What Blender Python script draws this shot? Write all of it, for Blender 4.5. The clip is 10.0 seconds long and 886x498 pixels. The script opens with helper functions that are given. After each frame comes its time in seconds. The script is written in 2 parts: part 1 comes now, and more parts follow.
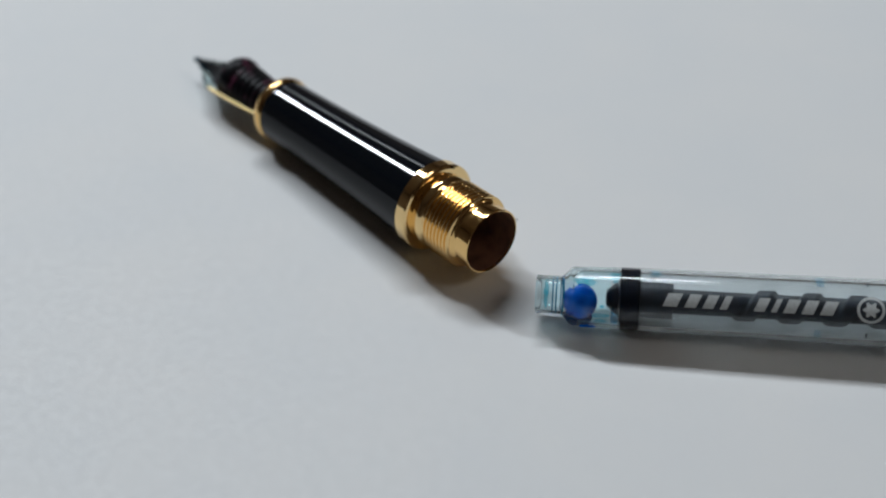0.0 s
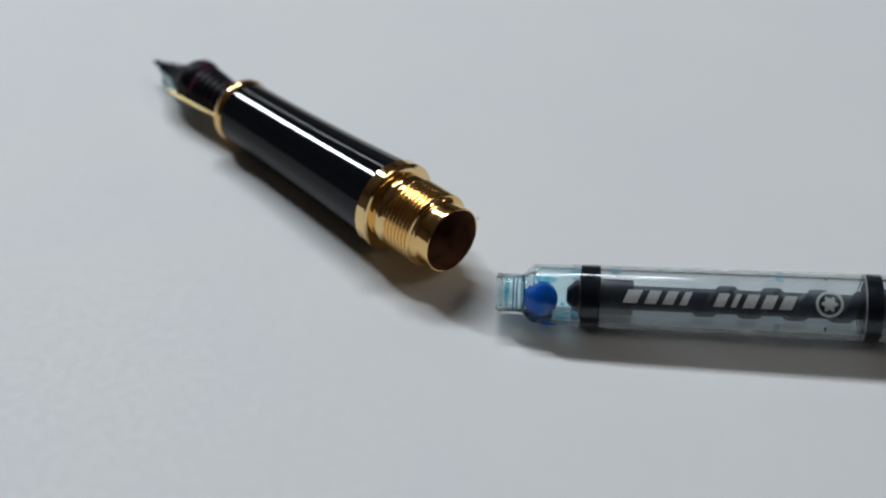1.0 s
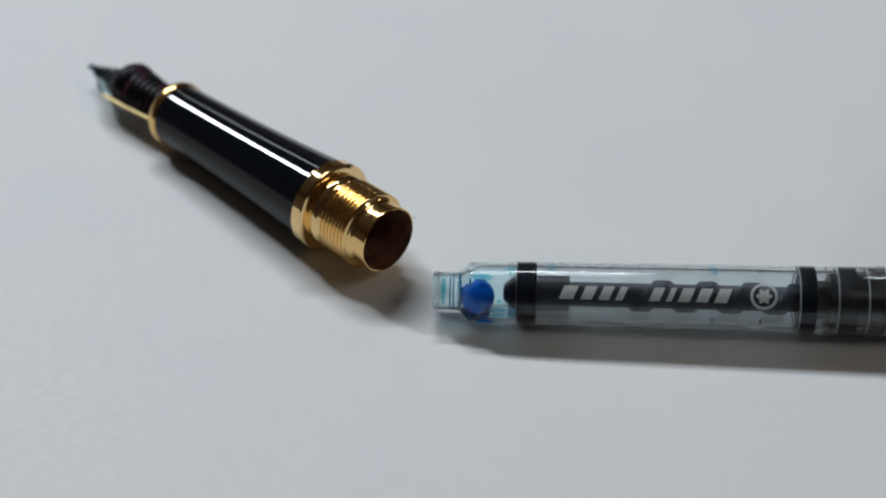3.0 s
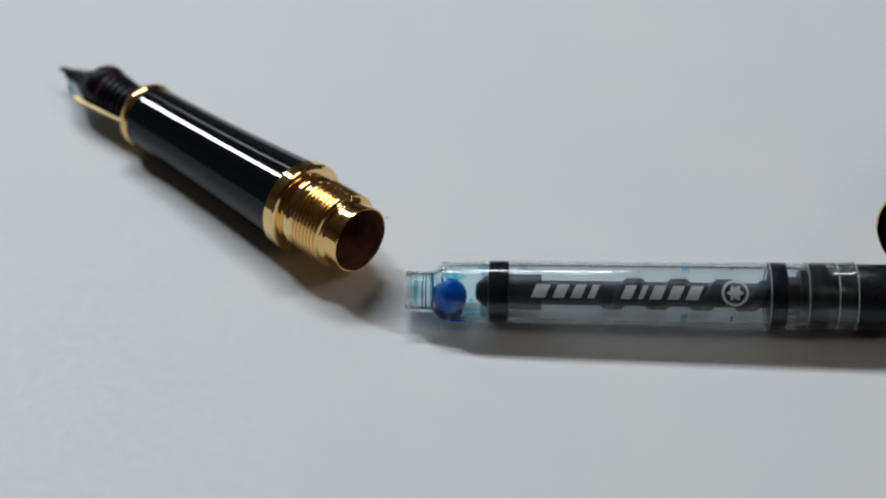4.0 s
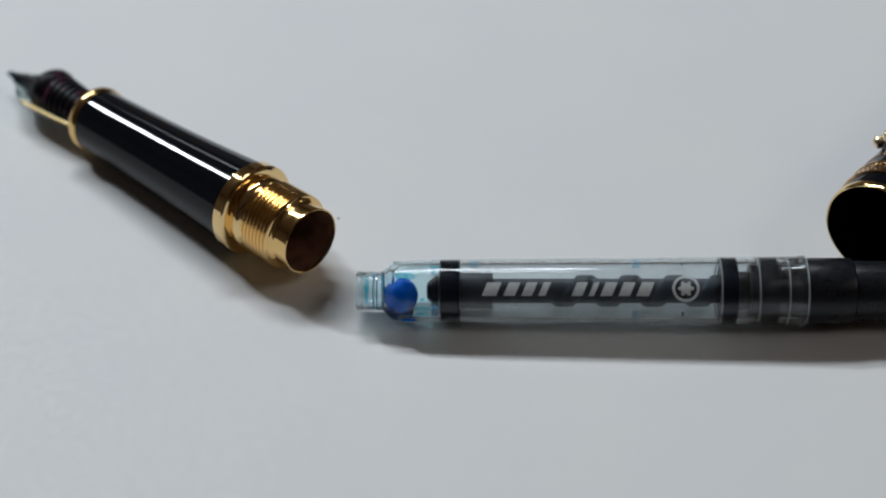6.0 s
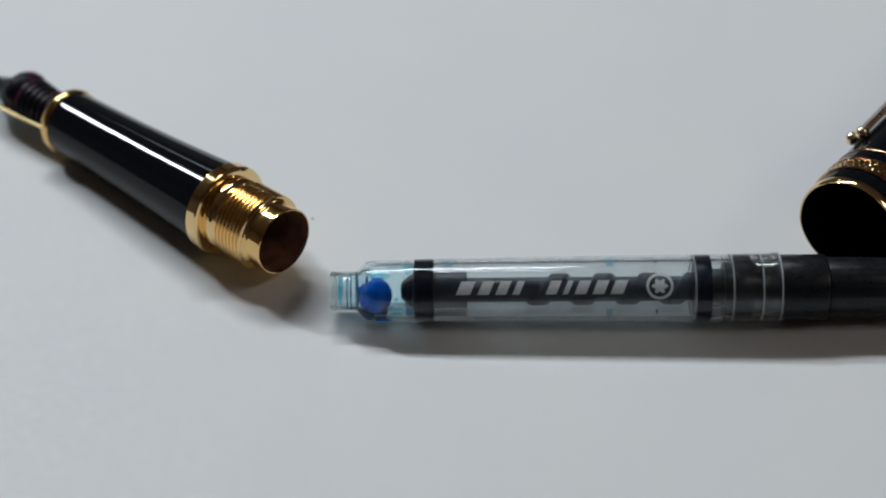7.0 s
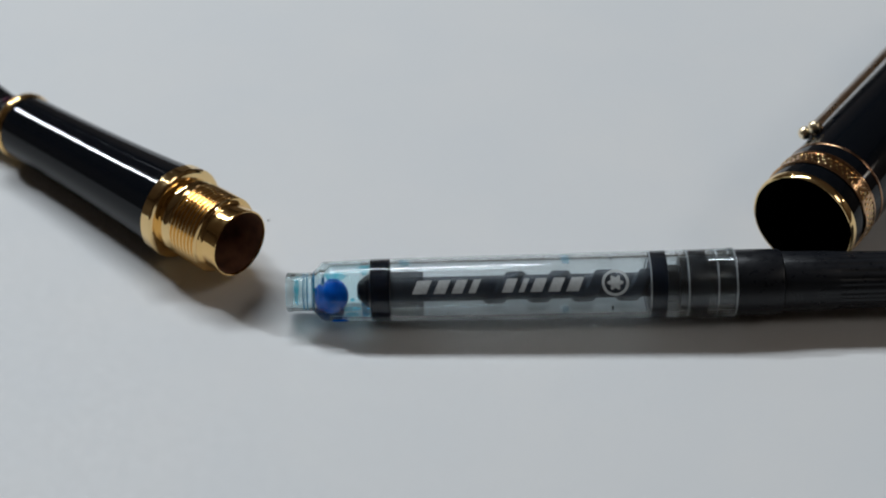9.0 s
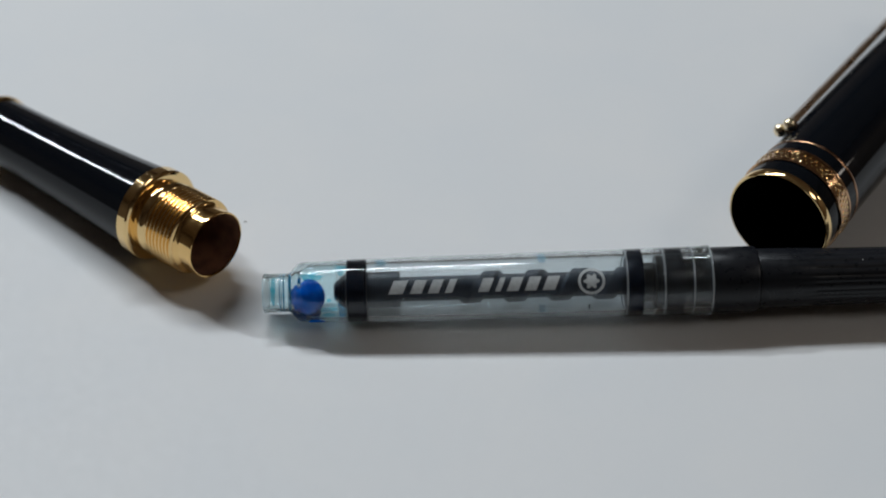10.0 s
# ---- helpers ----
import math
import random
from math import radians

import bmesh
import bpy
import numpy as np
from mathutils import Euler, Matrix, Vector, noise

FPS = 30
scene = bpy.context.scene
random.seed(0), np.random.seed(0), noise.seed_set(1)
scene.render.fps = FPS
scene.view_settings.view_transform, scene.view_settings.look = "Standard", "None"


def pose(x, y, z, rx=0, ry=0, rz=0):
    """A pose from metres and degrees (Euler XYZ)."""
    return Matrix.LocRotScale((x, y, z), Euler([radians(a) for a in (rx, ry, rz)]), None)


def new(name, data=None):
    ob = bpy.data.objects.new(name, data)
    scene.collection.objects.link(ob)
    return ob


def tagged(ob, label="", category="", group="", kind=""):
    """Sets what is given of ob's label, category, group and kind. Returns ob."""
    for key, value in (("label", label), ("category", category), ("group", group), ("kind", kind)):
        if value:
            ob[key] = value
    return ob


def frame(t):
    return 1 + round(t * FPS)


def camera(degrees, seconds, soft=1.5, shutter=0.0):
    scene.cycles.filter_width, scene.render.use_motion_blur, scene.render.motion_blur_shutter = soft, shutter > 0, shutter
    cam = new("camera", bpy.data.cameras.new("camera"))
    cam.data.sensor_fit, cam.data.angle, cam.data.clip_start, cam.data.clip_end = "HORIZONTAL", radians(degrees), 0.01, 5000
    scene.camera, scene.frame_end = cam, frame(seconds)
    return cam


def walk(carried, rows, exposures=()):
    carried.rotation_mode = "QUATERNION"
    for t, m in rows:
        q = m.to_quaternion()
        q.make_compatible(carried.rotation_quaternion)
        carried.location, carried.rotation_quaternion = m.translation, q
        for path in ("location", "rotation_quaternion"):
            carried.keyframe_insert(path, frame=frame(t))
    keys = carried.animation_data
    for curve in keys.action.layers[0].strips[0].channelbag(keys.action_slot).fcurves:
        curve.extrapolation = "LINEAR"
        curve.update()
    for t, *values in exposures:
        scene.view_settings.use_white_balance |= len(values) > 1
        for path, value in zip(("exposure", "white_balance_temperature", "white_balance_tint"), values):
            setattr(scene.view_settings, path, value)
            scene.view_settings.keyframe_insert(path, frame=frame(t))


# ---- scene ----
# A table-top close-up in true size: tabletop at z = 0, the ink converter lies along +x from its tip at the origin.
cam = camera(31.0, 10.0, soft=1.9)
cam.data.dof.use_dof = True
cam.data.dof.focus_distance = 0.181
cam.data.dof.aperture_fstop = 16.0
# seconds, place in metres, turn in degrees
PATH = [
    (0.0, 0.006257, -0.135115, 0.126520, 49.437, 1.214, 6.065),
    (0.5, 0.007180, -0.135318, 0.126176, 49.538, 1.140, 5.456),
    (1.0, 0.007917, -0.135517, 0.125868, 49.641, 1.115, 4.944),
    (1.5, 0.008478, -0.135562, 0.125586, 49.701, 1.008, 4.525),
    (2.0, 0.008978, -0.135547, 0.125447, 49.724, 0.939, 4.064),
    (2.5, 0.009544, -0.135527, 0.125436, 49.713, 0.896, 3.533),
    (4.0, 0.011303, -0.135529, 0.125696, 49.618, 0.858, 2.228),
    (4.5, 0.011799, -0.135429, 0.125576, 49.613, 0.826, 1.813),
    (5.0, 0.012254, -0.135231, 0.125211, 49.643, 0.757, 1.439),
    (5.5, 0.012773, -0.135261, 0.125118, 49.665, 0.756, 1.137),
    (7.0, 0.014301, -0.135220, 0.124585, 49.753, 0.703, 0.048),
    (7.5, 0.014665, -0.135147, 0.124553, 49.730, 0.649, -0.403),
    (8.0, 0.015193, -0.135325, 0.124565, 49.753, 0.644, -0.714),
    (8.5, 0.015494, -0.135209, 0.124567, 49.717, 0.623, -0.988),
    (9.0, 0.015779, -0.135318, 0.124569, 49.729, 0.579, -1.312),
    (9.5, 0.016348, -0.135493, 0.124468, 49.772, 0.587, -1.615),
    (10.0, 0.016799, -0.135468, 0.124429, 49.770, 0.567, -1.992),
]
walk(cam, [(t, pose(*row)) for t, *row in PATH])

# ---- world, lamps, exposure ----
scene.view_settings.exposure = 0.0
world = bpy.data.worlds.new("room_air")
scene.world = world
world.use_nodes = True
world.node_tree.nodes["Background"].inputs["Color"].default_value = (0.9, 0.8, 0.7, 1)
world.node_tree.nodes["Background"].inputs["Strength"].default_value = 0.02

CEILING = 1.62          # above the tabletop
COOL, WARM_FILL = (0.905, 0.985, 1.055), (1.0, 0.93, 0.86)
LAMPS = (
    # x, y, length, width, watts, colour: a bright panel past the table's far corner, a dim one beyond it, a long one
    # beside it, a warm one added on the other side to fill the shadows
    (-1.33, 1.30, 0.32, 0.10, 29.0, COOL),
    (-0.77, 2.50, 0.30, 0.14, 1.6, COOL),
    (-0.42, 1.12, 1.05, 0.20, 21.0, COOL),
    (1.50, -0.45, 0.60, 0.60, 4.6, WARM_FILL),
)
for lx, ly, length, width, watts, colour in LAMPS:
    data = bpy.data.lights.new("panel_light", "AREA")
    data.shape, data.size, data.size_y, data.energy, data.color = "RECTANGLE", length, width, watts, colour
    new("panel_light", data).matrix_world = pose(lx, ly, CEILING - 0.066)
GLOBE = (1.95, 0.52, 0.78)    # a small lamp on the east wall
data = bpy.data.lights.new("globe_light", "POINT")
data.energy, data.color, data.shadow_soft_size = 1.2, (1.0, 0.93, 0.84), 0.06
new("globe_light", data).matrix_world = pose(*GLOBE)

MM = 0.001


# ---- materials ----
def material(name, colour, rough=0.5, metal=0.0, **more):
    """A Principled material; returns it with its node tree and shader."""
    m = bpy.data.materials.new(name)
    m.use_nodes = True
    shader = m.node_tree.nodes["Principled BSDF"]
    shader.inputs["Base Color"].default_value = (*colour, 1)
    shader.inputs["Roughness"].default_value = rough
    shader.inputs["Metallic"].default_value = metal
    for key, value in more.items():
        shader.inputs[key.replace("_", " ")].default_value = value
    return m


def grain(m, size, low, high, detail=4.0, socket="Base Color", position=(0.35, 0.65), bump=0.0, distance=0.00002, stretch=(1, 1, 1)):
    """Noise at a real size (metres) between two colours or two values into a socket, and relief."""
    tree, shader = m.node_tree, m.node_tree.nodes["Principled BSDF"]
    coords = tree.nodes.new("ShaderNodeTexCoord")
    mapping = tree.nodes.new("ShaderNodeMapping")
    mapping.inputs["Scale"].default_value = [k / size for k in stretch]
    tree.links.new(coords.outputs["Object"], mapping.inputs["Vector"])
    tex = tree.nodes.new("ShaderNodeTexNoise")
    tex.inputs["Scale"].default_value, tex.inputs["Detail"].default_value = 1.0, detail
    tree.links.new(mapping.outputs["Vector"], tex.inputs["Vector"])
    ramp = tree.nodes.new("ShaderNodeValToRGB")
    for element, place, value in zip(ramp.color_ramp.elements, position, (low, high)):
        element.position = place
        element.color = (*value, 1) if not isinstance(value, (int, float)) else (value, value, value, 1)
    tree.links.new(tex.outputs["Fac"], ramp.inputs["Fac"])
    if socket:
        tree.links.new(ramp.outputs["Color"], shader.inputs[socket])
    if bump:
        node = tree.nodes.new("ShaderNodeBump")
        node.inputs["Strength"].default_value, node.inputs["Distance"].default_value = bump, distance
        tree.links.new(tex.outputs["Fac"], node.inputs["Height"])
        old = shader.inputs["Normal"].links
        if old:
            tree.links.new(old[0].from_socket, node.inputs["Normal"])
        tree.links.new(node.outputs["Normal"], shader.inputs["Normal"])
    return m


PAPER = material("white_paper", (0.8, 0.8, 0.79), 0.62)
grain(PAPER, 0.02, (0.775, 0.785, 0.79), (0.80, 0.80, 0.795), 3.0)
grain(PAPER, 0.0012, 0.58, 0.7, 4.0, "Roughness", bump=0.05, distance=0.00005)
LACQUER = material("black_lacquer", (0.0045, 0.006, 0.0085), 0.06, Specular_IOR_Level=0.21)
grain(LACQUER, 0.0025, 0.035, 0.085, 5.0, "Roughness", (0.4, 0.75))
PLASTIC = material("black_plastic", (0.010, 0.011, 0.014), 0.32, Specular_IOR_Level=0.3)
grain(PLASTIC, 0.0009, 0.26, 0.42, 5.0, "Roughness", bump=0.03, distance=0.00002)
SLEEVE = material("grey_black_sleeve", (0.04, 0.045, 0.052), 0.3, Specular_IOR_Level=0.4)
grain(SLEEVE, 0.0025, (0.010, 0.012, 0.015), (0.038, 0.042, 0.048), 4.0)
RUBBER = material("black_seal", (0.002, 0.007, 0.018), 0.35, Specular_IOR_Level=0.12)
GOLD = material("polished_gold", (0.90, 0.59, 0.24), 0.1, 1.0)
grain(GOLD, 0.0011, 0.06, 0.14, 5.0, "Roughness", (0.35, 0.7))
PALE_GOLD = material("pale_gold_edge", (0.95, 0.74, 0.36), 0.38, 1.0)
BRIGHT_GOLD = material("mirror_gold", (0.92, 0.66, 0.32), 0.07, 1.0)
grain(BRIGHT_GOLD, 0.0011, 0.045, 0.11, 5.0, "Roughness", (0.35, 0.7))
THREAD_GOLD = material("machined_gold", (0.88, 0.60, 0.27), 0.15, 1.0)
grain(THREAD_GOLD, 0.002, 0.09, 0.16, 3.0, "Roughness")
# the bore: mottled dark brown, darker than the outer fittings
BORE_GOLD = material("brown_bore", (0.45, 0.22, 0.12), 0.45, 0.3)
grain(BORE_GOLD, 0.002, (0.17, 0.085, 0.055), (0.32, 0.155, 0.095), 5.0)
ROSE_GOLD = material("engraved_gold", (0.60, 0.37, 0.21), 0.14, 1.0)
grain(ROSE_GOLD, 0.0007, 0.06, 0.2, 3.0, "Roughness", bump=0.5, distance=0.0001)
STEEL = material("inked_steel", (0.5, 0.6, 0.62), 0.3, 0.4)
grain(STEEL, 0.0016, (0.012, 0.07, 0.11), (0.78, 0.93, 0.91), 3.0, position=(0.44, 0.56))
# unseen nib underside, greyed to weaken gold bounce into the nib's shadow
NIB_FACE = material("dark_nib_face", (0.24, 0.23, 0.21), 0.4, 1.0)
grain(NIB_FACE, 0.002, 0.3, 0.5, 3.0, "Roughness")
FEED = material("black_feed", (0.008, 0.007, 0.01), 0.4, Specular_IOR_Level=0.1)
grain(FEED, 0.0017, (0.004, 0.004, 0.006), (0.17, 0.04, 0.085), 3.0, position=(0.55, 0.8))
CLEAR = material("clear_plastic", (0.89, 0.948, 0.966), 0.03, 0.0, Transmission_Weight=0.995, IOR=1.47, Alpha=0.9)
NOSE = material("ink_tinted_plastic", (0.80, 0.945, 0.975), 0.03, 0.0, Transmission_Weight=1.0, IOR=1.45, Alpha=0.9)
GREY_CLEAR = material("moulded_ring", (0.80, 0.85, 0.88), 0.12, 0.0, Transmission_Weight=0.7, IOR=1.47)
INK = material("blue_ink", (0.0, 0.16, 0.86), 0.05, 0.0, Specular_IOR_Level=0.15)
grain(INK, 0.0022, (0.0, 0.085, 0.60), (0.0, 0.19, 0.90), 2.0)
CYAN = material("ink_film", (0.0, 0.33, 0.58), 0.2, 0.0, Transmission_Weight=0.45, IOR=1.34)
NAVY = material("ink_puddle", (0.0, 0.04, 0.16), 0.12, Specular_IOR_Level=0.06)
PRINT = material("grey_print", (0.52, 0.56, 0.58), 0.5)
grain(PRINT, 0.0004, (0.56, 0.60, 0.61), (0.68, 0.72, 0.73), 3.0)
ROD = material("grey_black_rod", (0.09, 0.1, 0.13), 0.5)
grain(ROD, 0.003, (0.020, 0.029, 0.046), (0.038, 0.052, 0.078), 4.0)
SMEAR = material("ink_smear", (0.02, 0.30, 0.46), 0.3, 0.0, Alpha=0.4)
WET_SMEAR = material("wet_ink_smear", (0.03, 0.50, 0.72), 0.15, 0.0, Transmission_Weight=1.0, IOR=1.02, Specular_IOR_Level=0.1)
grain(WET_SMEAR, 0.0007, 0.6, 1.0, 4.0, "Alpha", (0.35, 0.65))
DEEP_SMEAR = material("deep_ink_smear", (0.0, 0.13, 0.42), 0.15, 0.0, Transmission_Weight=1.0, IOR=1.02, Specular_IOR_Level=0.1)
grain(DEEP_SMEAR, 0.0009, 0.7, 1.0, 4.0, "Alpha", (0.35, 0.65))
# thin ring's gold, darkened in colour in place of a dark reflection on top
DARK_RING_GOLD = material("dark_reflection_red_gold", (0.42, 0.24, 0.14), 0.2, 1.0)
grain(DARK_RING_GOLD, 0.002, 0.14, 0.3, 4.0, "Roughness")
# gold of the clip balls, made paler to carry their broad highlight
BALL_GOLD = material("highlit_ball_gold", (0.95, 0.80, 0.55), 0.22, 1.0)
grain(BALL_GOLD, 0.0008, 0.16, 0.3, 3.0, "Roughness")
# gold of the clip bar, the dark surroundings it mirrors put into its colour
DARK_CLIP_GOLD = material("dark_reflection_gold", (0.24, 0.165, 0.11), 0.3, 1.0)
grain(DARK_CLIP_GOLD, 0.003, 0.22, 0.42, 4.0, "Roughness")
WALL = material("warm_wall", (0.55, 0.47, 0.38), 0.8)
grain(WALL, 0.6, (0.16, 0.125, 0.10), (0.21, 0.165, 0.13), 3.0)
CEIL = material("ceiling_paint", (0.62, 0.58, 0.52), 0.8)
grain(CEIL, 0.5, (0.34, 0.295, 0.25), (0.39, 0.34, 0.29), 3.0)
FLOOR = material("brown_floor", (0.16, 0.11, 0.07), 0.5)
grain(FLOOR, 0.25, (0.11, 0.075, 0.05), (0.2, 0.14, 0.09), 4.0)
ENAMEL = material("white_enamel", (0.78, 0.78, 0.76), 0.35)
DUST = material("dark_dust", (0.16, 0.13, 0.1), 0.8)


# ---- mesh helpers: all shapes in millimetres, linked in metres ----
def mesh_object(name, bm, mat, smooth=True, sharp=38):
    bmesh.ops.recalc_face_normals(bm, faces=bm.faces)
    for v in bm.verts:
        v.co *= MM
    for f in bm.faces:
        f.smooth = smooth
    if smooth:
        for e in bm.edges:
            if len(e.link_faces) == 2 and e.calc_face_angle(0.0) > radians(sharp):
                e.smooth = False
    data = bpy.data.meshes.new(name)
    bm.to_mesh(data)
    bm.free()
    data.materials.append(mat)
    return new(name, data)


def part(name, bm, mat, parent, label="", smooth=True, sharp=38):
    ob = mesh_object(name, bm, mat, smooth, sharp)
    ob.parent = parent
    if label:
        tagged(ob, label)
    return ob


def thing(name, m, label, category, group=""):
    ob = new(name)
    ob.empty_display_size = 0.01
    ob.matrix_world = m
    return tagged(ob, label, category, group)


def lathe(profile, n=96, closed=False, bm=None):
    """A turned shape round the x axis from (x, r) pairs; r = 0 closes an end in a point; closed joins last to first."""
    bm = bm or bmesh.new()
    rings = []
    for x, r in profile:
        if r <= 1e-6:
            rings.append([bm.verts.new((x, 0, 0))])
        else:
            rings.append([bm.verts.new((x, r * math.cos(2 * math.pi * k / n), r * math.sin(2 * math.pi * k / n))) for k in range(n)])
    pairs = list(zip(rings, rings[1:])) + ([(rings[-1], rings[0])] if closed else [])
    for a, b in pairs:
        for k in range(n):
            j = (k + 1) % n
            if len(a) == 1 and len(b) == 1:
                continue
            if len(a) == 1:
                bm.faces.new((a[0], b[k], b[j]))
            elif len(b) == 1:
                bm.faces.new((a[k], b[0], a[j]))
            else:
                bm.faces.new((a[k], b[k], b[j], a[j]))
    return bm


def rounded(x, r, x2, r2, bevel=0.12, inner=0.0):
    """Profile of a band from x to x2 with rounded outer edges, closed down to radius inner."""
    return [(x, inner), (x, r - bevel), (x + bevel * 0.3, r - bevel * 0.3), (x + bevel, r),
            (x2 - bevel, r2), (x2 - bevel * 0.3, r2 - bevel * 0.3), (x2, r2 - bevel), (x2, inner)]


def box(bm, lo, hi, bevel=0.0):
    made = bmesh.ops.create_cube(bm, size=1.0)["verts"]
    for v in made:
        v.co = [a + (b - a) * (c + 0.5) for a, b, c in zip(lo, hi, v.co)]
    if bevel:
        edges = list({e for v in made for e in v.link_edges})
        bmesh.ops.bevel(bm, geom=edges, offset=bevel, segments=2, affect="EDGES")
    return bm


def ball(centre, radius, squash=(1, 1, 1), bm=None, level=3):
    bm = bm or bmesh.new()
    made = bmesh.ops.create_icosphere(bm, subdivisions=level, radius=1.0)["verts"]
    for v in made:
        v.co = Vector([c + radius * k * s for c, k, s in zip(centre, v.co, squash)])
    return bm


# ---- the setting: tabletop and a plain closed room ----
def slab(name, lo, hi, mat, label, category):
    bm = box(bmesh.new(), [c * 1000 for c in lo], [c * 1000 for c in hi])
    return tagged(mesh_object(name, bm, mat, smooth=False), label, category, kind="structure")


slab("tabletop", (-0.8, -0.55, -0.04), (0.8, 0.55, 0.0), PAPER, "tabletop covered with smooth matt white paper", "tabletop")
FL, X0, X1, Y0, Y1 = -0.75, -3.0, 2.2, -2.2, 3.2
slab("floor", (X0, Y0, FL - 0.1), (X1, Y1, FL), FLOOR, "plain brown floor of the room", "floor")
slab("table_base", (-0.7, -0.45, FL), (0.7, 0.45, -0.04), FLOOR, "plain brown wooden base under the tabletop", "table base")
slab("ceiling", (X0, Y0, CEILING), (X1, Y1, CEILING + 0.1), CEIL, "plain dim beige painted ceiling", "ceiling")
slab("wall_west", (X0 - 0.1, Y0, FL), (X0, Y1, CEILING), WALL, "plain dark beige painted wall", "wall")
slab("wall_east", (X1, Y0, FL), (X1 + 0.1, Y1, CEILING), FLOOR, "plain dark brown wall", "wall")
slab("wall_south", (X0, Y0 - 0.1, FL), (X1, Y0, CEILING), WALL, "plain dark beige painted wall", "wall")
slab("wall_north", (X0, Y1, FL), (X1, Y1 + 0.1, CEILING), WALL, "plain dark beige painted wall", "wall")
for lx, ly, length, width, watts, colour in LAMPS:
    fixture = thing("ceiling_lamp", pose(lx, ly, CEILING), "white enamelled light panel on the ceiling, the warm one added as fill", "lamp", "ceiling lamps")
    part("housing", box(bmesh.new(), (-length * 500 - 20, -width * 500 - 10, -60), (length * 500 + 20, width * 500 + 10, 0), 8), ENAMEL, fixture, smooth=False)


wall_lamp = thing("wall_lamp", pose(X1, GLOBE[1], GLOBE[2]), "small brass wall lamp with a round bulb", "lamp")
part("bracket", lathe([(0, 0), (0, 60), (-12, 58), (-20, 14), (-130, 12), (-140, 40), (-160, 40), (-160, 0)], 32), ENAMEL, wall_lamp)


# ---- the front section of the fountain pen ----
pen = thing("fountain_pen_section", pose(-0.00562, 0.006317, 0.00607, 0, -2.39, -41.70),
            "black lacquered fountain pen front section with gold fittings lying on paper", "fountain pen")
pen.scale.x = 1.0476
barrel = [(-10.3, 5.34), (-12, 5.215), (-14, 5.075), (-16, 4.945), (-18, 4.825), (-20, 4.72), (-22.5, 4.595), (-25, 4.485), (-27.5, 4.39), (-30, 4.31), (-33.5, 4.215), (-37.4, 4.14), (-37.6, 4.1), (-37.6, 2.6)]
taper = np.polyfit([x for x, r in barrel[:-2]], [r for x, r in barrel[:-2]], 3)
barrel = [(x, float(np.polyval(taper, x))) for x in np.linspace(-10.3, -37.4, 64)] + barrel[-2:]
part("grip", lathe([(-10.3, 2.6)] + barrel, 160), LACQUER, pen, "glossy black lacquered grip")
part("nib_ring", lathe([(-37.5, 2.6), (-37.5, 4.2), (-37.7, 4.34), (-38.1, 4.40), (-38.5, 4.34), (-38.9, 4.05), (-39.2, 3.6), (-39.3, 3.1), (-38.8, 2.6)], 96), GOLD, pen, "polished gold ring round the nib end")
part("collar", lathe([(-10.35, 4.2), (-10.35, 5.58), (-10.3, 5.64), (-9.1, 5.64), (-9.03, 5.58), (-8.92, 5.46), (-8.80, 5.2), (-8.74, 4.9), (-8.70, 4.5), (-8.7, 3.9)], 128), BRIGHT_GOLD, pen, "polished gold collar", sharp=12)
part("neck", lathe([(-8.75, 3.6), (-8.75, 4.42), (-8.5, 4.48), (-8.1, 4.60), (-7.75, 4.62), (-7.4, 4.50), (-7.2, 4.2), (-6.9, 4.16), (-6.7, 4.3), (-6.7, 3.6)], 96), BRIGHT_GOLD, pen)
# the screw thread: one true helix, crest and root blended smoothly, fading at both ends
bm = bmesh.new()
n, x_in, x_out, pitch = 128, -6.75, -2.35, 0.56
steps = 200
rows = []
for i in range(steps + 1):
    x = x_in + (x_out - x_in) * i / steps
    row = []
    fade = max(0.0, min(1.0, (x - x_in) / 0.15, (x_out - x) / 0.15))
    for k in range(n):
        a = 2 * math.pi * k / n
        wave = 0.5 - 0.5 * math.cos(2 * math.pi * (x / pitch + k / n))
        r = 4.27 + 0.44 * wave ** 0.8 * fade
        row.append(bm.verts.new((x, r * math.cos(a), r * math.sin(a))))
    rows.append(row)
for a, b in zip(rows, rows[1:]):
    for k in range(n):
        bm.faces.new((a[k], b[k], b[(k + 1) % n], a[(k + 1) % n]))
part("screw_thread", bm, THREAD_GOLD, pen, "fine machined gold screw thread", sharp=70)
part("socket", lathe([(-2.5, 3.9), (-2.5, 4.36), (-2.3, 4.34), (-2.15, 4.1), (-2.0, 4.0), (-1.9, 3.99), (-0.3, 4.09), (-0.06, 4.06), (0.0, 3.97), (-0.04, 3.89), (-0.3, 3.86)], 96), GOLD, pen, "polished gold open socket")
part("bore", lathe([(-0.25, 3.865), (-0.6, 3.84), (-13, 3.7), (-13.4, 3.5), (-13.5, 2.0), (-13.5, 0)], 80), BORE_GOLD, pen, "dark brown bore inside the socket")
part("feed_spigot", lathe([(-13.5, 1.25), (-8.2, 1.15), (-7.9, 1.0), (-7.8, 0.6), (-10, 0.5)], 48), THREAD_GOLD, pen)

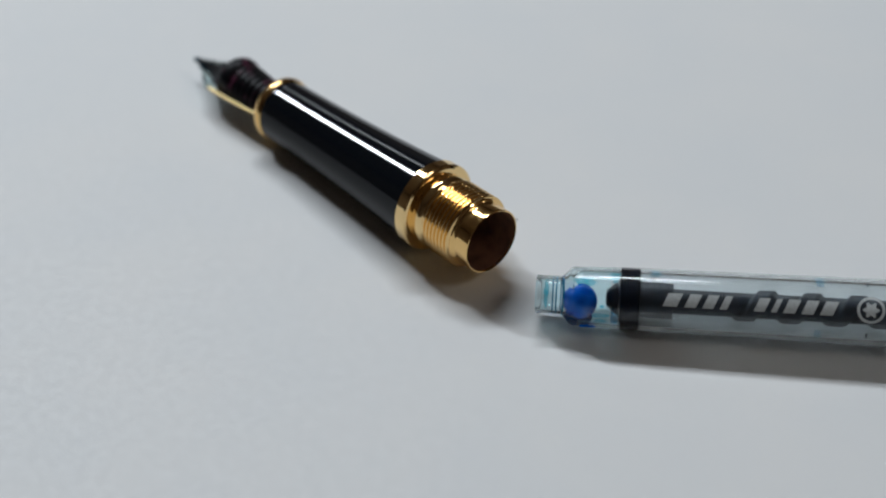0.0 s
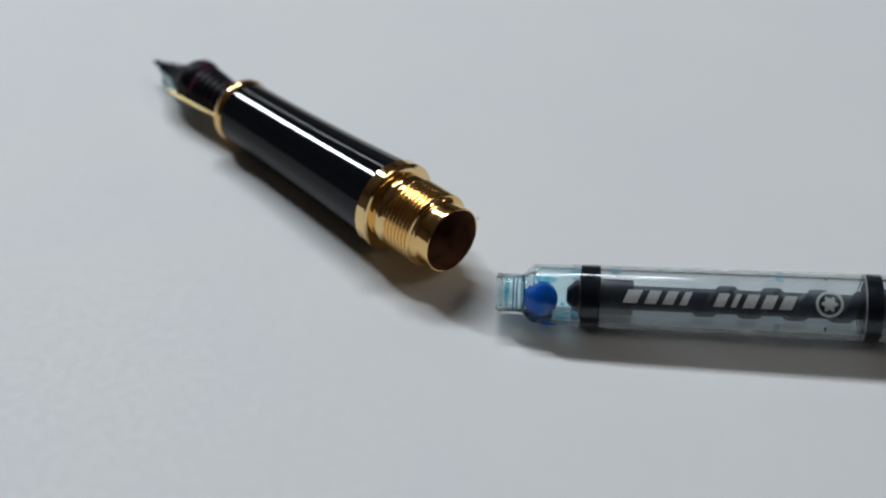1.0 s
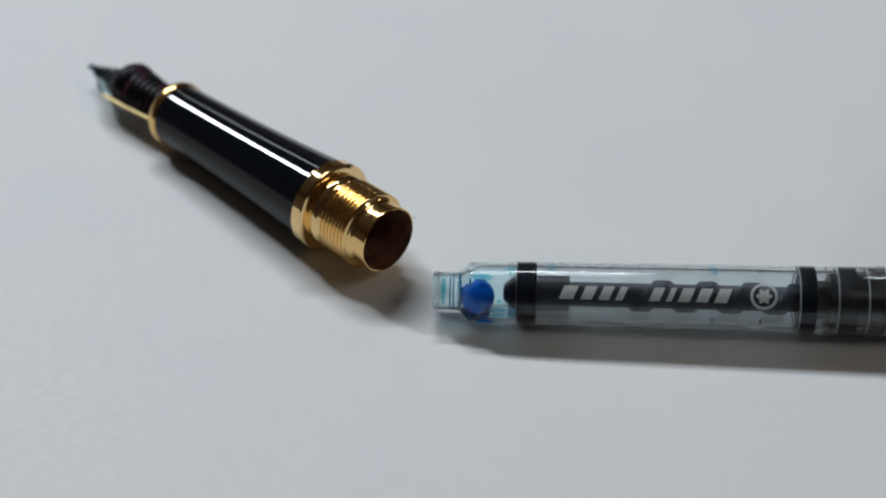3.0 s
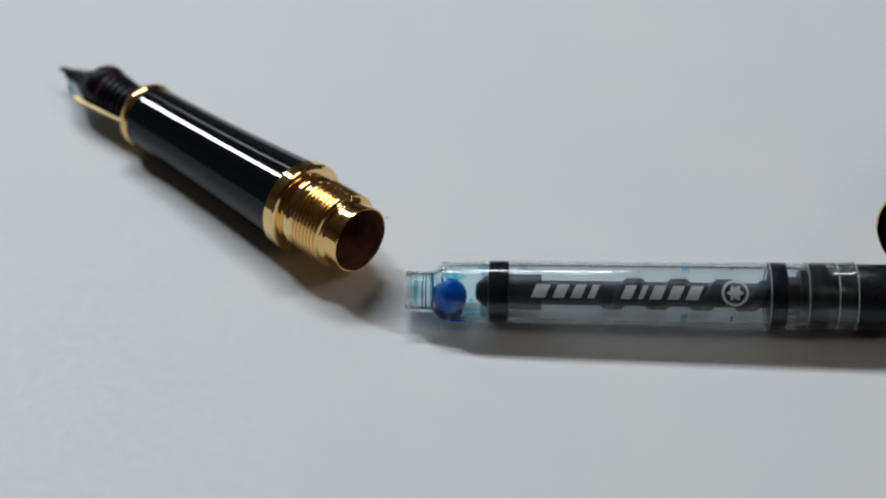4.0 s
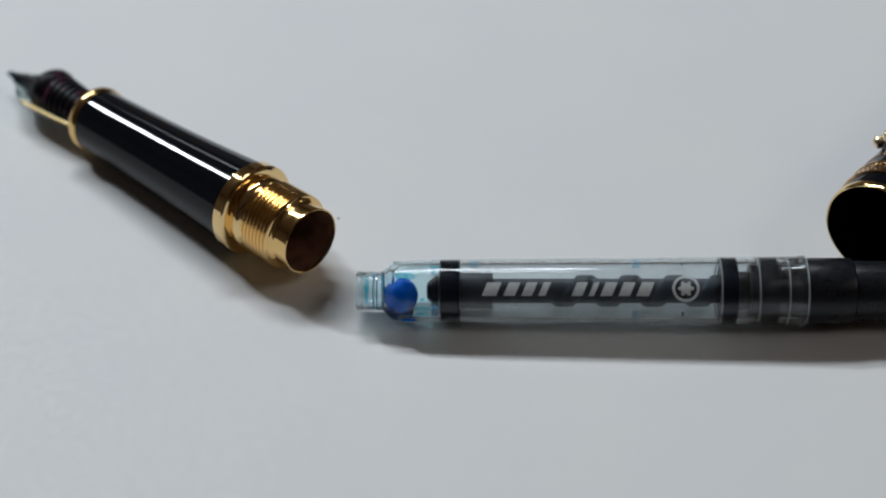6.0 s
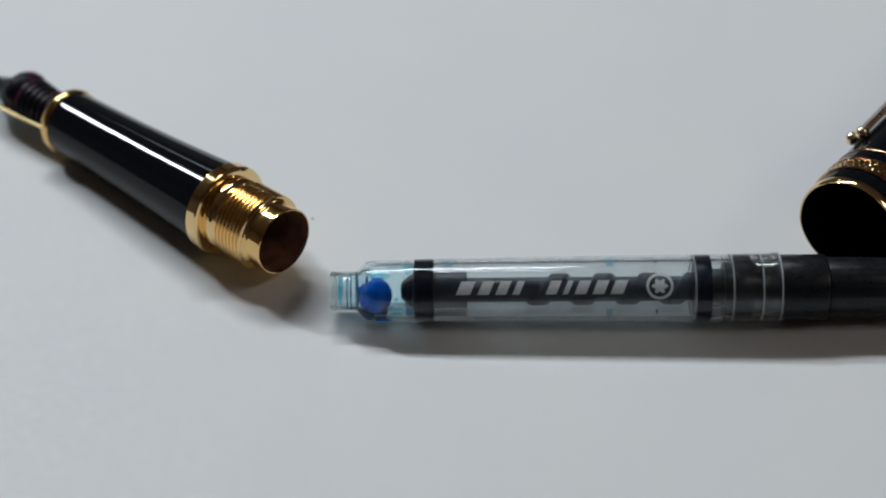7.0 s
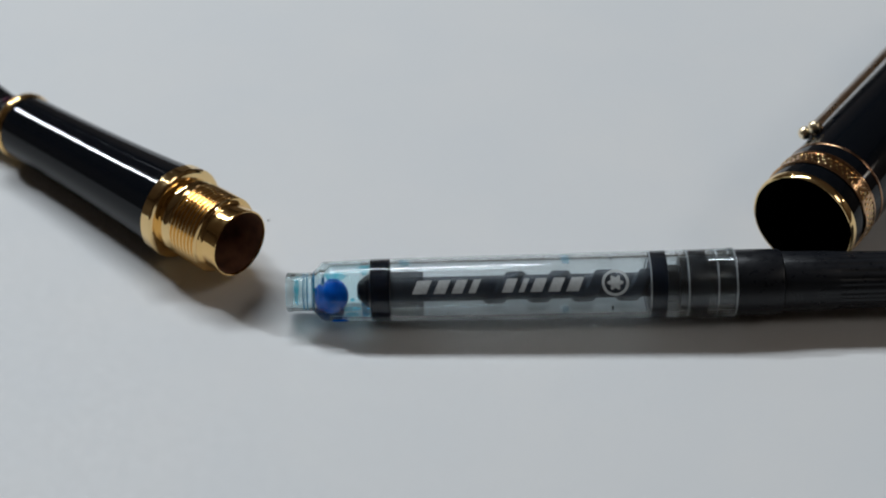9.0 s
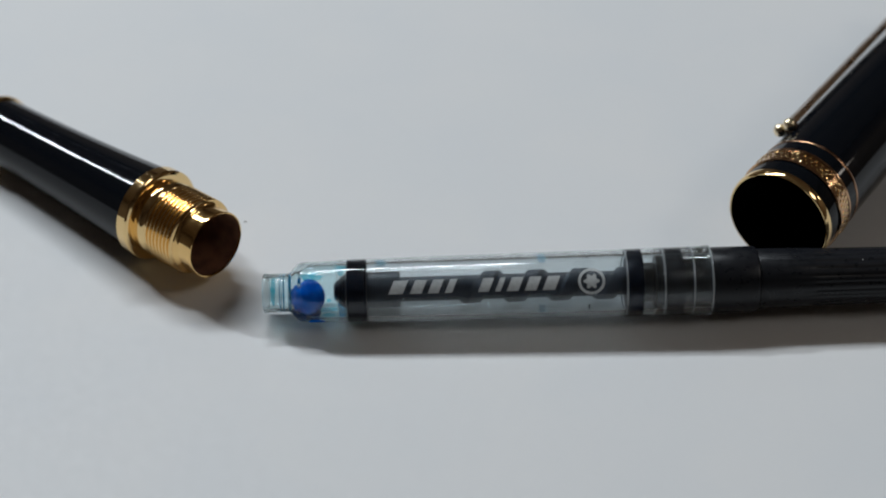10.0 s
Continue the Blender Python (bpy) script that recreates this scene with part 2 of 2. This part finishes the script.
# the nib lies face down under the feed, its hollow side up
def nib_half(s):
    return float(np.interp(s, [-57.3, -56.2, -54.9, -53.2, -51.8, -50.8, -50.0, -48, -44, -40, -38.5], [0.14, 0.45, 0.95, 1.8, 2.75, 3.3, 3.55, 3.5, 3.3, 2.95, 2.8]))
bm = bmesh.new()
cols, grid = 16, {}
spots = list(np.linspace(-38.8, -57.3, 60))
for side in (0, 1):
    for i, s in enumerate(spots):
        w = nib_half(s)
        for k in range(cols + 1):
            y = -w + 2 * w * k / cols
            sag = -1.75 * (w / 3.5) ** 0.8 * (1 - (y / w) ** 2) - 0.15 - 0.35 * max(0, (-50 - s) / 6.4)
            grid[side, i, k] = bm.verts.new((s, y, sag - (0.5 if side else 0.0)))
last = len(spots) - 1
for i in range(last):
    for k in range(cols):
        bm.faces.new([grid[0, a, b] for a, b in ((i, k), (i + 1, k), (i + 1, k + 1), (i, k + 1))])
        bm.faces.new([grid[1, a, b] for a, b in ((i, k), (i, k + 1), (i + 1, k + 1), (i + 1, k))])
    for k in (0, cols):
        bm.faces.new([grid[c, a, k] for c, a in ((0, i), (0, i + 1), (1, i + 1), (1, i))])
for i in (0, last):
    for k in range(cols):
        bm.faces.new([grid[c, i, b] for c, b in ((0, k), (0, k + 1), (1, k + 1), (1, k))])
nib = part("nib", bm, GOLD, pen, "gold and steel nib stained with blue ink", sharp=50)
nib.data.materials.append(STEEL)
nib.data.materials.append(NIB_FACE)
for side in (-1, 1):
    bm, rows = bmesh.new(), []
    for k in range(24):
        s = -40.2 - 9.3 * k / 23
        rows.append([bm.verts.new((s, side * nib_half(s) + 0.14 * math.cos(math.pi * q / 5), -0.2 + 0.14 * math.sin(math.pi * q / 5))) for q in range(10)])
    for a, b in zip(rows, rows[1:]):
        for q in range(10):
            bm.faces.new((a[q], b[q], b[(q + 1) % 10], a[(q + 1) % 10]))
    bm.faces.new(rows[0]), bm.faces.new(rows[-1])
    part("nib_edge", bm, PALE_GOLD, nib, "bright pale gold edge")
for f in nib.data.polygons:
    if f.center.x < -0.0492:
        f.material_index = 1
    elif f.normal.z < -0.3:
        f.material_index = 2
part("nib_point", ball((-57.0, 0, -0.85), 0.34, (1.3, 1, 1)), STEEL, pen)
# the feed: fins round a core, then a long tongue towards the point
prof = [(-38.6, 2.0)]
for k in range(7):
    s = -39.6 - k * 0.95
    prof += [(s + 0.25, 2.2 + 0.06 * k), (s + 0.20, 2.5 + 0.1 * k), (s - 0.28, 2.52 + 0.1 * k), (s - 0.33, 2.2 + 0.06 * k)]
prof += [(-45.9, 2.8), (-46.1, 3.15), (-46.7, 3.42), (-47.5, 3.45), (-48.2, 3.1), (-48.9, 2.4), (-49.2, 1.7)]
bm = lathe(prof + [(-49.2, 0)], 64)
for v in bm.verts:
    v.co.y = max(-2.95, min(2.95, v.co.y))
    if v.co.z < 0:
        v.co.z *= 0.6
part("feed", bm, FEED, pen, "black ribbed ink feed", sharp=30)
bm = bmesh.new()
rows = []
for s, w, top in ((-47.2, 2.95, 2.7), (-48.2, 2.8, 2.2), (-49.2, 2.45, 1.55), (-50.4, 1.8, 1.05), (-51.8, 1.2, 0.6), (-53.2, 0.8, 0.25), (-54.6, 0.5, -0.05), (-55.6, 0.3, -0.3), (-56.4, 0.15, -0.5)):
    rows.append([bm.verts.new((s, w * math.cos(a), (-0.9 + (top + 0.9) * math.sin(a)))) for a in [math.pi * k / 12 for k in range(13)]])
for a, b in zip(rows, rows[1:]):
    for k in range(12):
        bm.faces.new((a[k], b[k], b[k + 1], a[k + 1]))
    bm.faces.new((a[0], a[12], b[12], b[0]))
bm.faces.new(rows[0]), bm.faces.new(rows[-1])
part("feed_tongue", bm, FEED, pen)


# ---- the ink converter ----
conv = thing("ink_converter", pose(-0.00005, 0.00062, 0.00346, 0, -0.6, -0.72), "clear plastic piston ink converter with blue ink lying on paper", "ink converter")
outer = [(0.0, 2.12), (0.12, 2.24), (0.5, 2.24), (0.62, 2.17), (2.9, 2.2), (3.1, 2.36), (3.9, 3.2), (4.3, 3.37), (8.3, 3.47), (8.5, 3.55),
         (25, 3.69), (41, 3.82), (46.5, 3.86), (49.8, 3.89), (49.95, 3.97), (50.6, 3.97), (50.72, 3.87)]
inner = [(50.72, 3.2), (46, 3.14), (41, 3.1), (8.5, 2.98), (5.2, 2.92), (4.4, 2.7), (3.7, 1.95), (3.3, 1.85), (0.0, 1.84)]
SEAM = 8.5
part("tube", lathe([p for p in outer if p[0] >= SEAM] + [p for p in inner if p[0] >= SEAM], 128, closed=True), CLEAR, conv, "clear colourless plastic tube")
part("nose", lathe([p for p in outer if p[0] < SEAM - 0.1] + [(SEAM - 0.02, 3.475), (SEAM - 0.02, 2.98)] + [p for p in inner if p[0] < SEAM], 128, closed=True), NOSE, conv, "clear plastic nose with a narrow mouth")
for x, r in ((41.0, 3.80), (45.2, 3.83), (48.5, 3.87), (50.55, 3.94)):
    part("moulded_ring", lathe([(x - 0.10, r), (x - 0.05, r + 0.07), (x + 0.05, r + 0.07), (x + 0.10, r), (x + 0.05, r - 0.05), (x - 0.05, r - 0.05)], 96, closed=True), GREY_CLEAR, conv)
part("piston", lathe([(7.95, 0), (8.0, 0.75), (8.15, 1.0), (8.95, 1.7), (9.35, 1.9), (9.5, 2.4), (9.55, 3.0), (9.7, 3.2), (11.55, 3.2), (11.75, 3.0), (11.8, 0)], 80), RUBBER, conv, "black rubber piston seal")
part("piston_block", lathe(rounded(11.6, 2.05, 15.5, 2.05, 0.12), 48), ROD, conv)
bm = bmesh.new()
rows, n = [], 48
for i in range(221):
    x = 15.4 + 26.4 * i / 220
    row = []
    for k in range(n):
        a = 2 * math.pi * k / n
        wound = (x - 25.45) / 5.05 + (a - math.pi / 2) / (2 * math.pi) + 0.5
        phase = wound % 1.0
        ridge = min(1.0, max(0.0, (0.21 - abs(phase - 0.5)) / 0.05)) * (wound > 0)
        r = 1.40 + 0.42 * ridge
        row.append(bm.verts.new((x, r * math.cos(a), r * math.sin(a))))
    rows.append(row)
for a, b in zip(rows, rows[1:]):
    for k in range(n):
        bm.faces.new((a[k], b[k], b[(k + 1) % n], a[(k + 1) % n]))
bm.faces.new(rows[0]), bm.faces.new(rows[-1])
part("piston_rod", bm, ROD, conv, "dark piston rod with a coarse spiral ridge")
part("guide", lathe(rounded(41.15, 3.16, 42.95, 3.16, 0.1), 72), RUBBER, conv, "black guide ring inside the tube")
part("inner_sleeve", lathe([(42.9, 2.2), (44.3, 2.2), (44.4, 3.0), (45.4, 3.0), (45.5, 3.18), (47.4, 3.2), (47.6, 3.08), (50.9, 3.1), (50.9, 0)], 72), SLEEVE, conv, "dark grey inner sleeve")
part("end_sleeve", lathe([(50.73, 2.8), (50.73, 3.72), (50.9, 3.76), (55.6, 3.74), (55.85, 3.66), (55.95, 3.4), (55.95, 2.6)], 96), PLASTIC, conv, "smooth black end sleeve")
# knob with fine lengthwise ribs
bm = bmesh.new()
rows, n = [], 144
for x, r, rib in ((55.9, 3.0, 0), (56.0, 3.38, 0), (56.2, 3.42, 0), (62.0, 3.34, 0), (62.4, 3.28, 1), (76.5, 3.14, 1), (77.0, 3.1, 0), (77.4, 2.9, 0), (77.5, 2.5, 0)):
    rows.append([bm.verts.new((x, (r - rib * 0.10 * (k % 6 < 2)) * math.cos(2 * math.pi * k / n), (r - rib * 0.10 * (k % 6 < 2)) * math.sin(2 * math.pi * k / n))) for k in range(n)])
for a, b in zip(rows, rows[1:]):
    for k in range(n):
        bm.faces.new((a[k], b[k], b[(k + 1) % n], a[(k + 1) % n]))
bm.faces.new(rows[0]), bm.faces.new(rows[-1])
part("knob", bm, PLASTIC, conv, "black ribbed turning knob", sharp=25)

# ink inside the tube
def in_tube(bm, limit=3.0):
    """Keeps a body of ink inside the tube's wall."""
    for v in bm.verts:
        r = math.hypot(v.co.y, v.co.z)
        if r > limit:
            v.co.y, v.co.z = v.co.y * limit / r, v.co.z * limit / r
    return bm


part("ink_drop", in_tube(ball((5.25, -0.9, 0.1), 1.9, (0.95, 1.1, 1.0))), INK, conv, "bright blue drop of ink")
part("ink_puddle", in_tube(ball((4.95, -2.1, -1.15), 1.35, (1.2, 0.7, 0.75)), 2.85), NAVY, conv, "dark blue pooled ink")
# blue glow below the ink, modelled as a small coloured bead
part("ink_glow", in_tube(ball((6.0, -2.75, -2.1), 0.55, (1.7, 0.7, 0.75)), 3.5), INK, conv, "bright blue bead standing for the ink's glow under the tube")
for x, r, w in ((1.95, 1.87, 0.10), (2.4, 1.87, 0.12), (3.3, 1.88, 0.36)):
    part("ink_film", lathe([(x - w / 2, r), (x + w / 2, r), (x + w / 2, r - 0.12), (x - w / 2, r - 0.12)], 48, closed=True), CYAN, conv, "cyan ring of dried ink")

# print on the tube: lettering as slanted bars, one for each character, and a star in a ring
def on_tube(x, a):
    """A point just outside the tube at length x and angle a (degrees) from straight up towards the front."""
    r = 3.55 + 0.27 * (x - 8.5) / 32.5 + 0.012
    return (x, -r * math.sin(radians(a)), r * math.cos(radians(a)))


def patch(outline_rows, bm=None):
    """A thin printed patch from rows of (x, angle) points."""
    bm = bm or bmesh.new()
    rows = [[bm.verts.new(on_tube(x, a)) for x, a in row] for row in outline_rows]
    for a, b in zip(rows, rows[1:]):
        for k in range(len(a) - 1):
            bm.faces.new((a[k], a[k + 1], b[k + 1], b[k]))
    return bm


def bar(x0, x1, slant=0.33):
    steps = 8
    return patch([[(x + slant * (1 - 2 * i / steps) * -1, 33 + (57 - 33) * (1 - i / steps)) for x in (x0, x1)] for i in range(steps + 1)])


for x0, x1 in ((14.5, 16.4), (16.9, 18.5), (18.9, 20.4), (20.8, 21.9), (24.5, 26.0), (26.4, 27.3), (27.7, 29.3), (29.7, 31.3), (31.7, 33.4)):
    part("printed_bar", bar(x0 + 0.08, x1 - 0.22), PRINT, conv, smooth=True)
cx, ca = 36.95, 44.0
def disc_point(r, a):
    return (cx + r * math.cos(a), ca + math.degrees(r * math.sin(a) / 3.8))
part("printed_ring", patch([[disc_point(r, 2 * math.pi * k / 48) for k in range(49)] for r in (1.20, 1.52)]), PRINT, conv)
part("printed_star", patch([[disc_point(r * (0.82 + 0.18 * math.cos(6 * 2 * math.pi * k / 48)), 2 * math.pi * k / 48) for k in range(49)] for r in (0.02, 0.5, 0.92)]), PRINT, conv)


for x, w, a0, a1 in ((31.5, 0.42, -24, 6), (31.4, 0.36, 84, 108), (13.4, 0.5, -22, 2), (36.6, 0.12, -8, 0), (36.7, 0.1, 86, 96)):
    steps = 7
    rows = [[(x + random.uniform(-0.08, 0.08) + k * w, a0 + (a1 - a0) * i / steps) for k in (-1, 0, 1)] for i in range(steps + 1)]
    part("ink_smear", patch(rows), SMEAR if w > 0.2 else RUBBER, conv, "faint smear of dried ink" if w > 0.2 else "")


def inside_stain(x0, x1, a0, a1, radius):
    """A thin stain of ink with a ragged outline on the tube's inner wall."""
    bm, steps, rows = bmesh.new(), 10, []
    for i in range(steps + 1):
        a = a0 + (a1 - a0) * i / steps
        swell = math.sin(math.pi * (i + 0.4) / (steps + 0.8)) ** 0.5
        mid, half = (x0 + x1) / 2, (x1 - x0) / 2 * swell
        lo, hi = mid - half * random.uniform(0.7, 1.15), mid + half * random.uniform(0.7, 1.15)
        rows.append([bm.verts.new((lo + (hi - lo) * k / 3, -radius * math.sin(radians(a)), radius * math.cos(radians(a)))) for k in range(4)])
    for a, b in zip(rows, rows[1:]):
        for k in range(3):
            bm.faces.new((a[k], a[k + 1], b[k + 1], b[k]))
    return bm


for x0, x1, a0, a1, deep in ((4.2, 7.0, 0, 24, 0), (8.3, 9.55, -42, 14, 0), (8.5, 9.5, 62, 122, 1), (3.9, 6.6, 78, 122, 1),
                             (5.9, 8.7, 84, 96, 0), (7.3, 7.9, 64, 72, 0), (8.1, 8.5, 60, 67, 0), (6.6, 8.4, 100, 116, 0), (4.8, 5.6, -34, -26, 1), (0.9, 1.5, -14, 98, 0)):
    part("ink_stain", inside_stain(x0, x1, a0, a1, (1.82 if x0 < 3 else 2.72 if x0 < 5 else 2.9) - 0.03 * deep), DEEP_SMEAR if deep else WET_SMEAR, conv, "dark blue ink stain" if deep else "wet cyan ink stain")


# ---- the pen cap ----
cap = thing("pen_cap", pose(0.059548, 0.007212, 0.00648, 0, 0, -128.3), "black lacquered pen cap with gold rings and gold clip", "pen cap")
part("shell", lathe([(-0.4, 6.0), (-1.0, 6.15), (-3.2, 6.22), (-8.6, 6.26), (-12, 6.22), (-30, 6.1), (-45, 5.85), (-54, 5.5), (-58, 5.0), (-60, 4.2), (-60.8, 2.5), (-61, 0),
                     (-59, 0), (-58, 4), (-50, 5.0), (-20, 5.6), (-0.4, 5.98)], 128), LACQUER, cap, "glossy black lacquered shell")
part("rim_ring", lathe([(-1.1, 6.0), (-1.1, 6.25), (-1.0, 6.35), (-0.65, 6.38), (-0.25, 6.33), (-0.03, 6.22), (0.0, 6.14), (-0.06, 6.05), (-0.6, 6.02)], 128), BRIGHT_GOLD, cap, "polished gold rim ring")
part("wide_band", lathe([(-5.85, 6.1), (-5.85, 6.38), (-5.75, 6.46), (-5.45, 6.46), (-5.38, 6.36), (-3.68, 6.36), (-3.6, 6.46), (-3.3, 6.46), (-3.2, 6.38), (-3.2, 6.1)], 128), ROSE_GOLD, cap, "wide engraved gold band")
part("thin_ring", lathe([(-8.1, 6.1), (-8.1, 6.29), (-8.02, 6.33), (-7.78, 6.33), (-7.7, 6.29), (-7.7, 6.1)], 128), DARK_RING_GOLD, cap, "thin reddish gold ring, dark reflection in its colour")
bm = box(bmesh.new(), (-58, -1.05, 6.5), (-11.7, 1.05, 7.25), 0.25)
box(bm, (-58, -1.0, 5.0), (-55.5, 1.0, 6.9), 0.2)
box(bm, (-12.9, -0.8, 5.9), (-11.5, 0.8, 6.9), 0.2)
# raised leaf pattern round the wide band
leaves = bmesh.new()
for k in range(52):
    for j, row in enumerate((-3.95, -4.53, -5.1)):
        a = 2 * math.pi * (k + 0.5 * (j % 2) + random.uniform(-0.12, 0.12)) / 52
        made = bmesh.ops.create_icosphere(leaves, subdivisions=1, radius=1.0)["verts"]
        turn = Matrix.Rotation(a, 4, "X") @ Matrix.Translation((row, 0, 6.36)) @ Matrix.Rotation(radians((38, -10, -38)[j] + random.uniform(-12, 12)), 4, "Z")
        for v in made:
            v.co = turn @ Vector((v.co.x * 0.3, v.co.y * 0.19, v.co.z * 0.12))
tagged(part("engraving", leaves, BRIGHT_GOLD, cap, "raised leaf pattern in gold"), kind="stuff")
TURN = Matrix.Rotation(radians(51), 4, "X")   # the clip sits on the far side, half-way up
bm.transform(TURN)
clip = part("clip", bm, DARK_CLIP_GOLD, cap, "slender gold clip, dark reflection in its colour, with two round tips", sharp=25)
for y in (-0.85, 0.85):
    bm = ball((-11.3, y, 7.0), 0.82)
    bm.transform(TURN)
    part("clip_ball", bm, BALL_GOLD, clip, "polished gold ball, paled in colour for its highlight")

# ---- dust on the paper ----
speck = mesh_object("dust_speck", ball((-3.5, 17.9, 0.06), 0.1, (2.0, 0.8, 0.6), level=1), DUST)
tagged(speck, "tiny dark dust fibre on the white paper", "dust")
PALE_DUST = material("pale_dust", (0.7, 0.7, 0.68), 0.8)
for x, y, z in ((51.85, -0.16, 7.72), (67.4, -1.08, 7.3), (57.9, -1.5, 6.95)):
    fleck = mesh_object("dust_speck", ball((x, y, z), 0.06, (1.4, 1, 0.7), level=1), PALE_DUST)
    tagged(fleck, "tiny pale dust speck on the black converter knob", "dust")
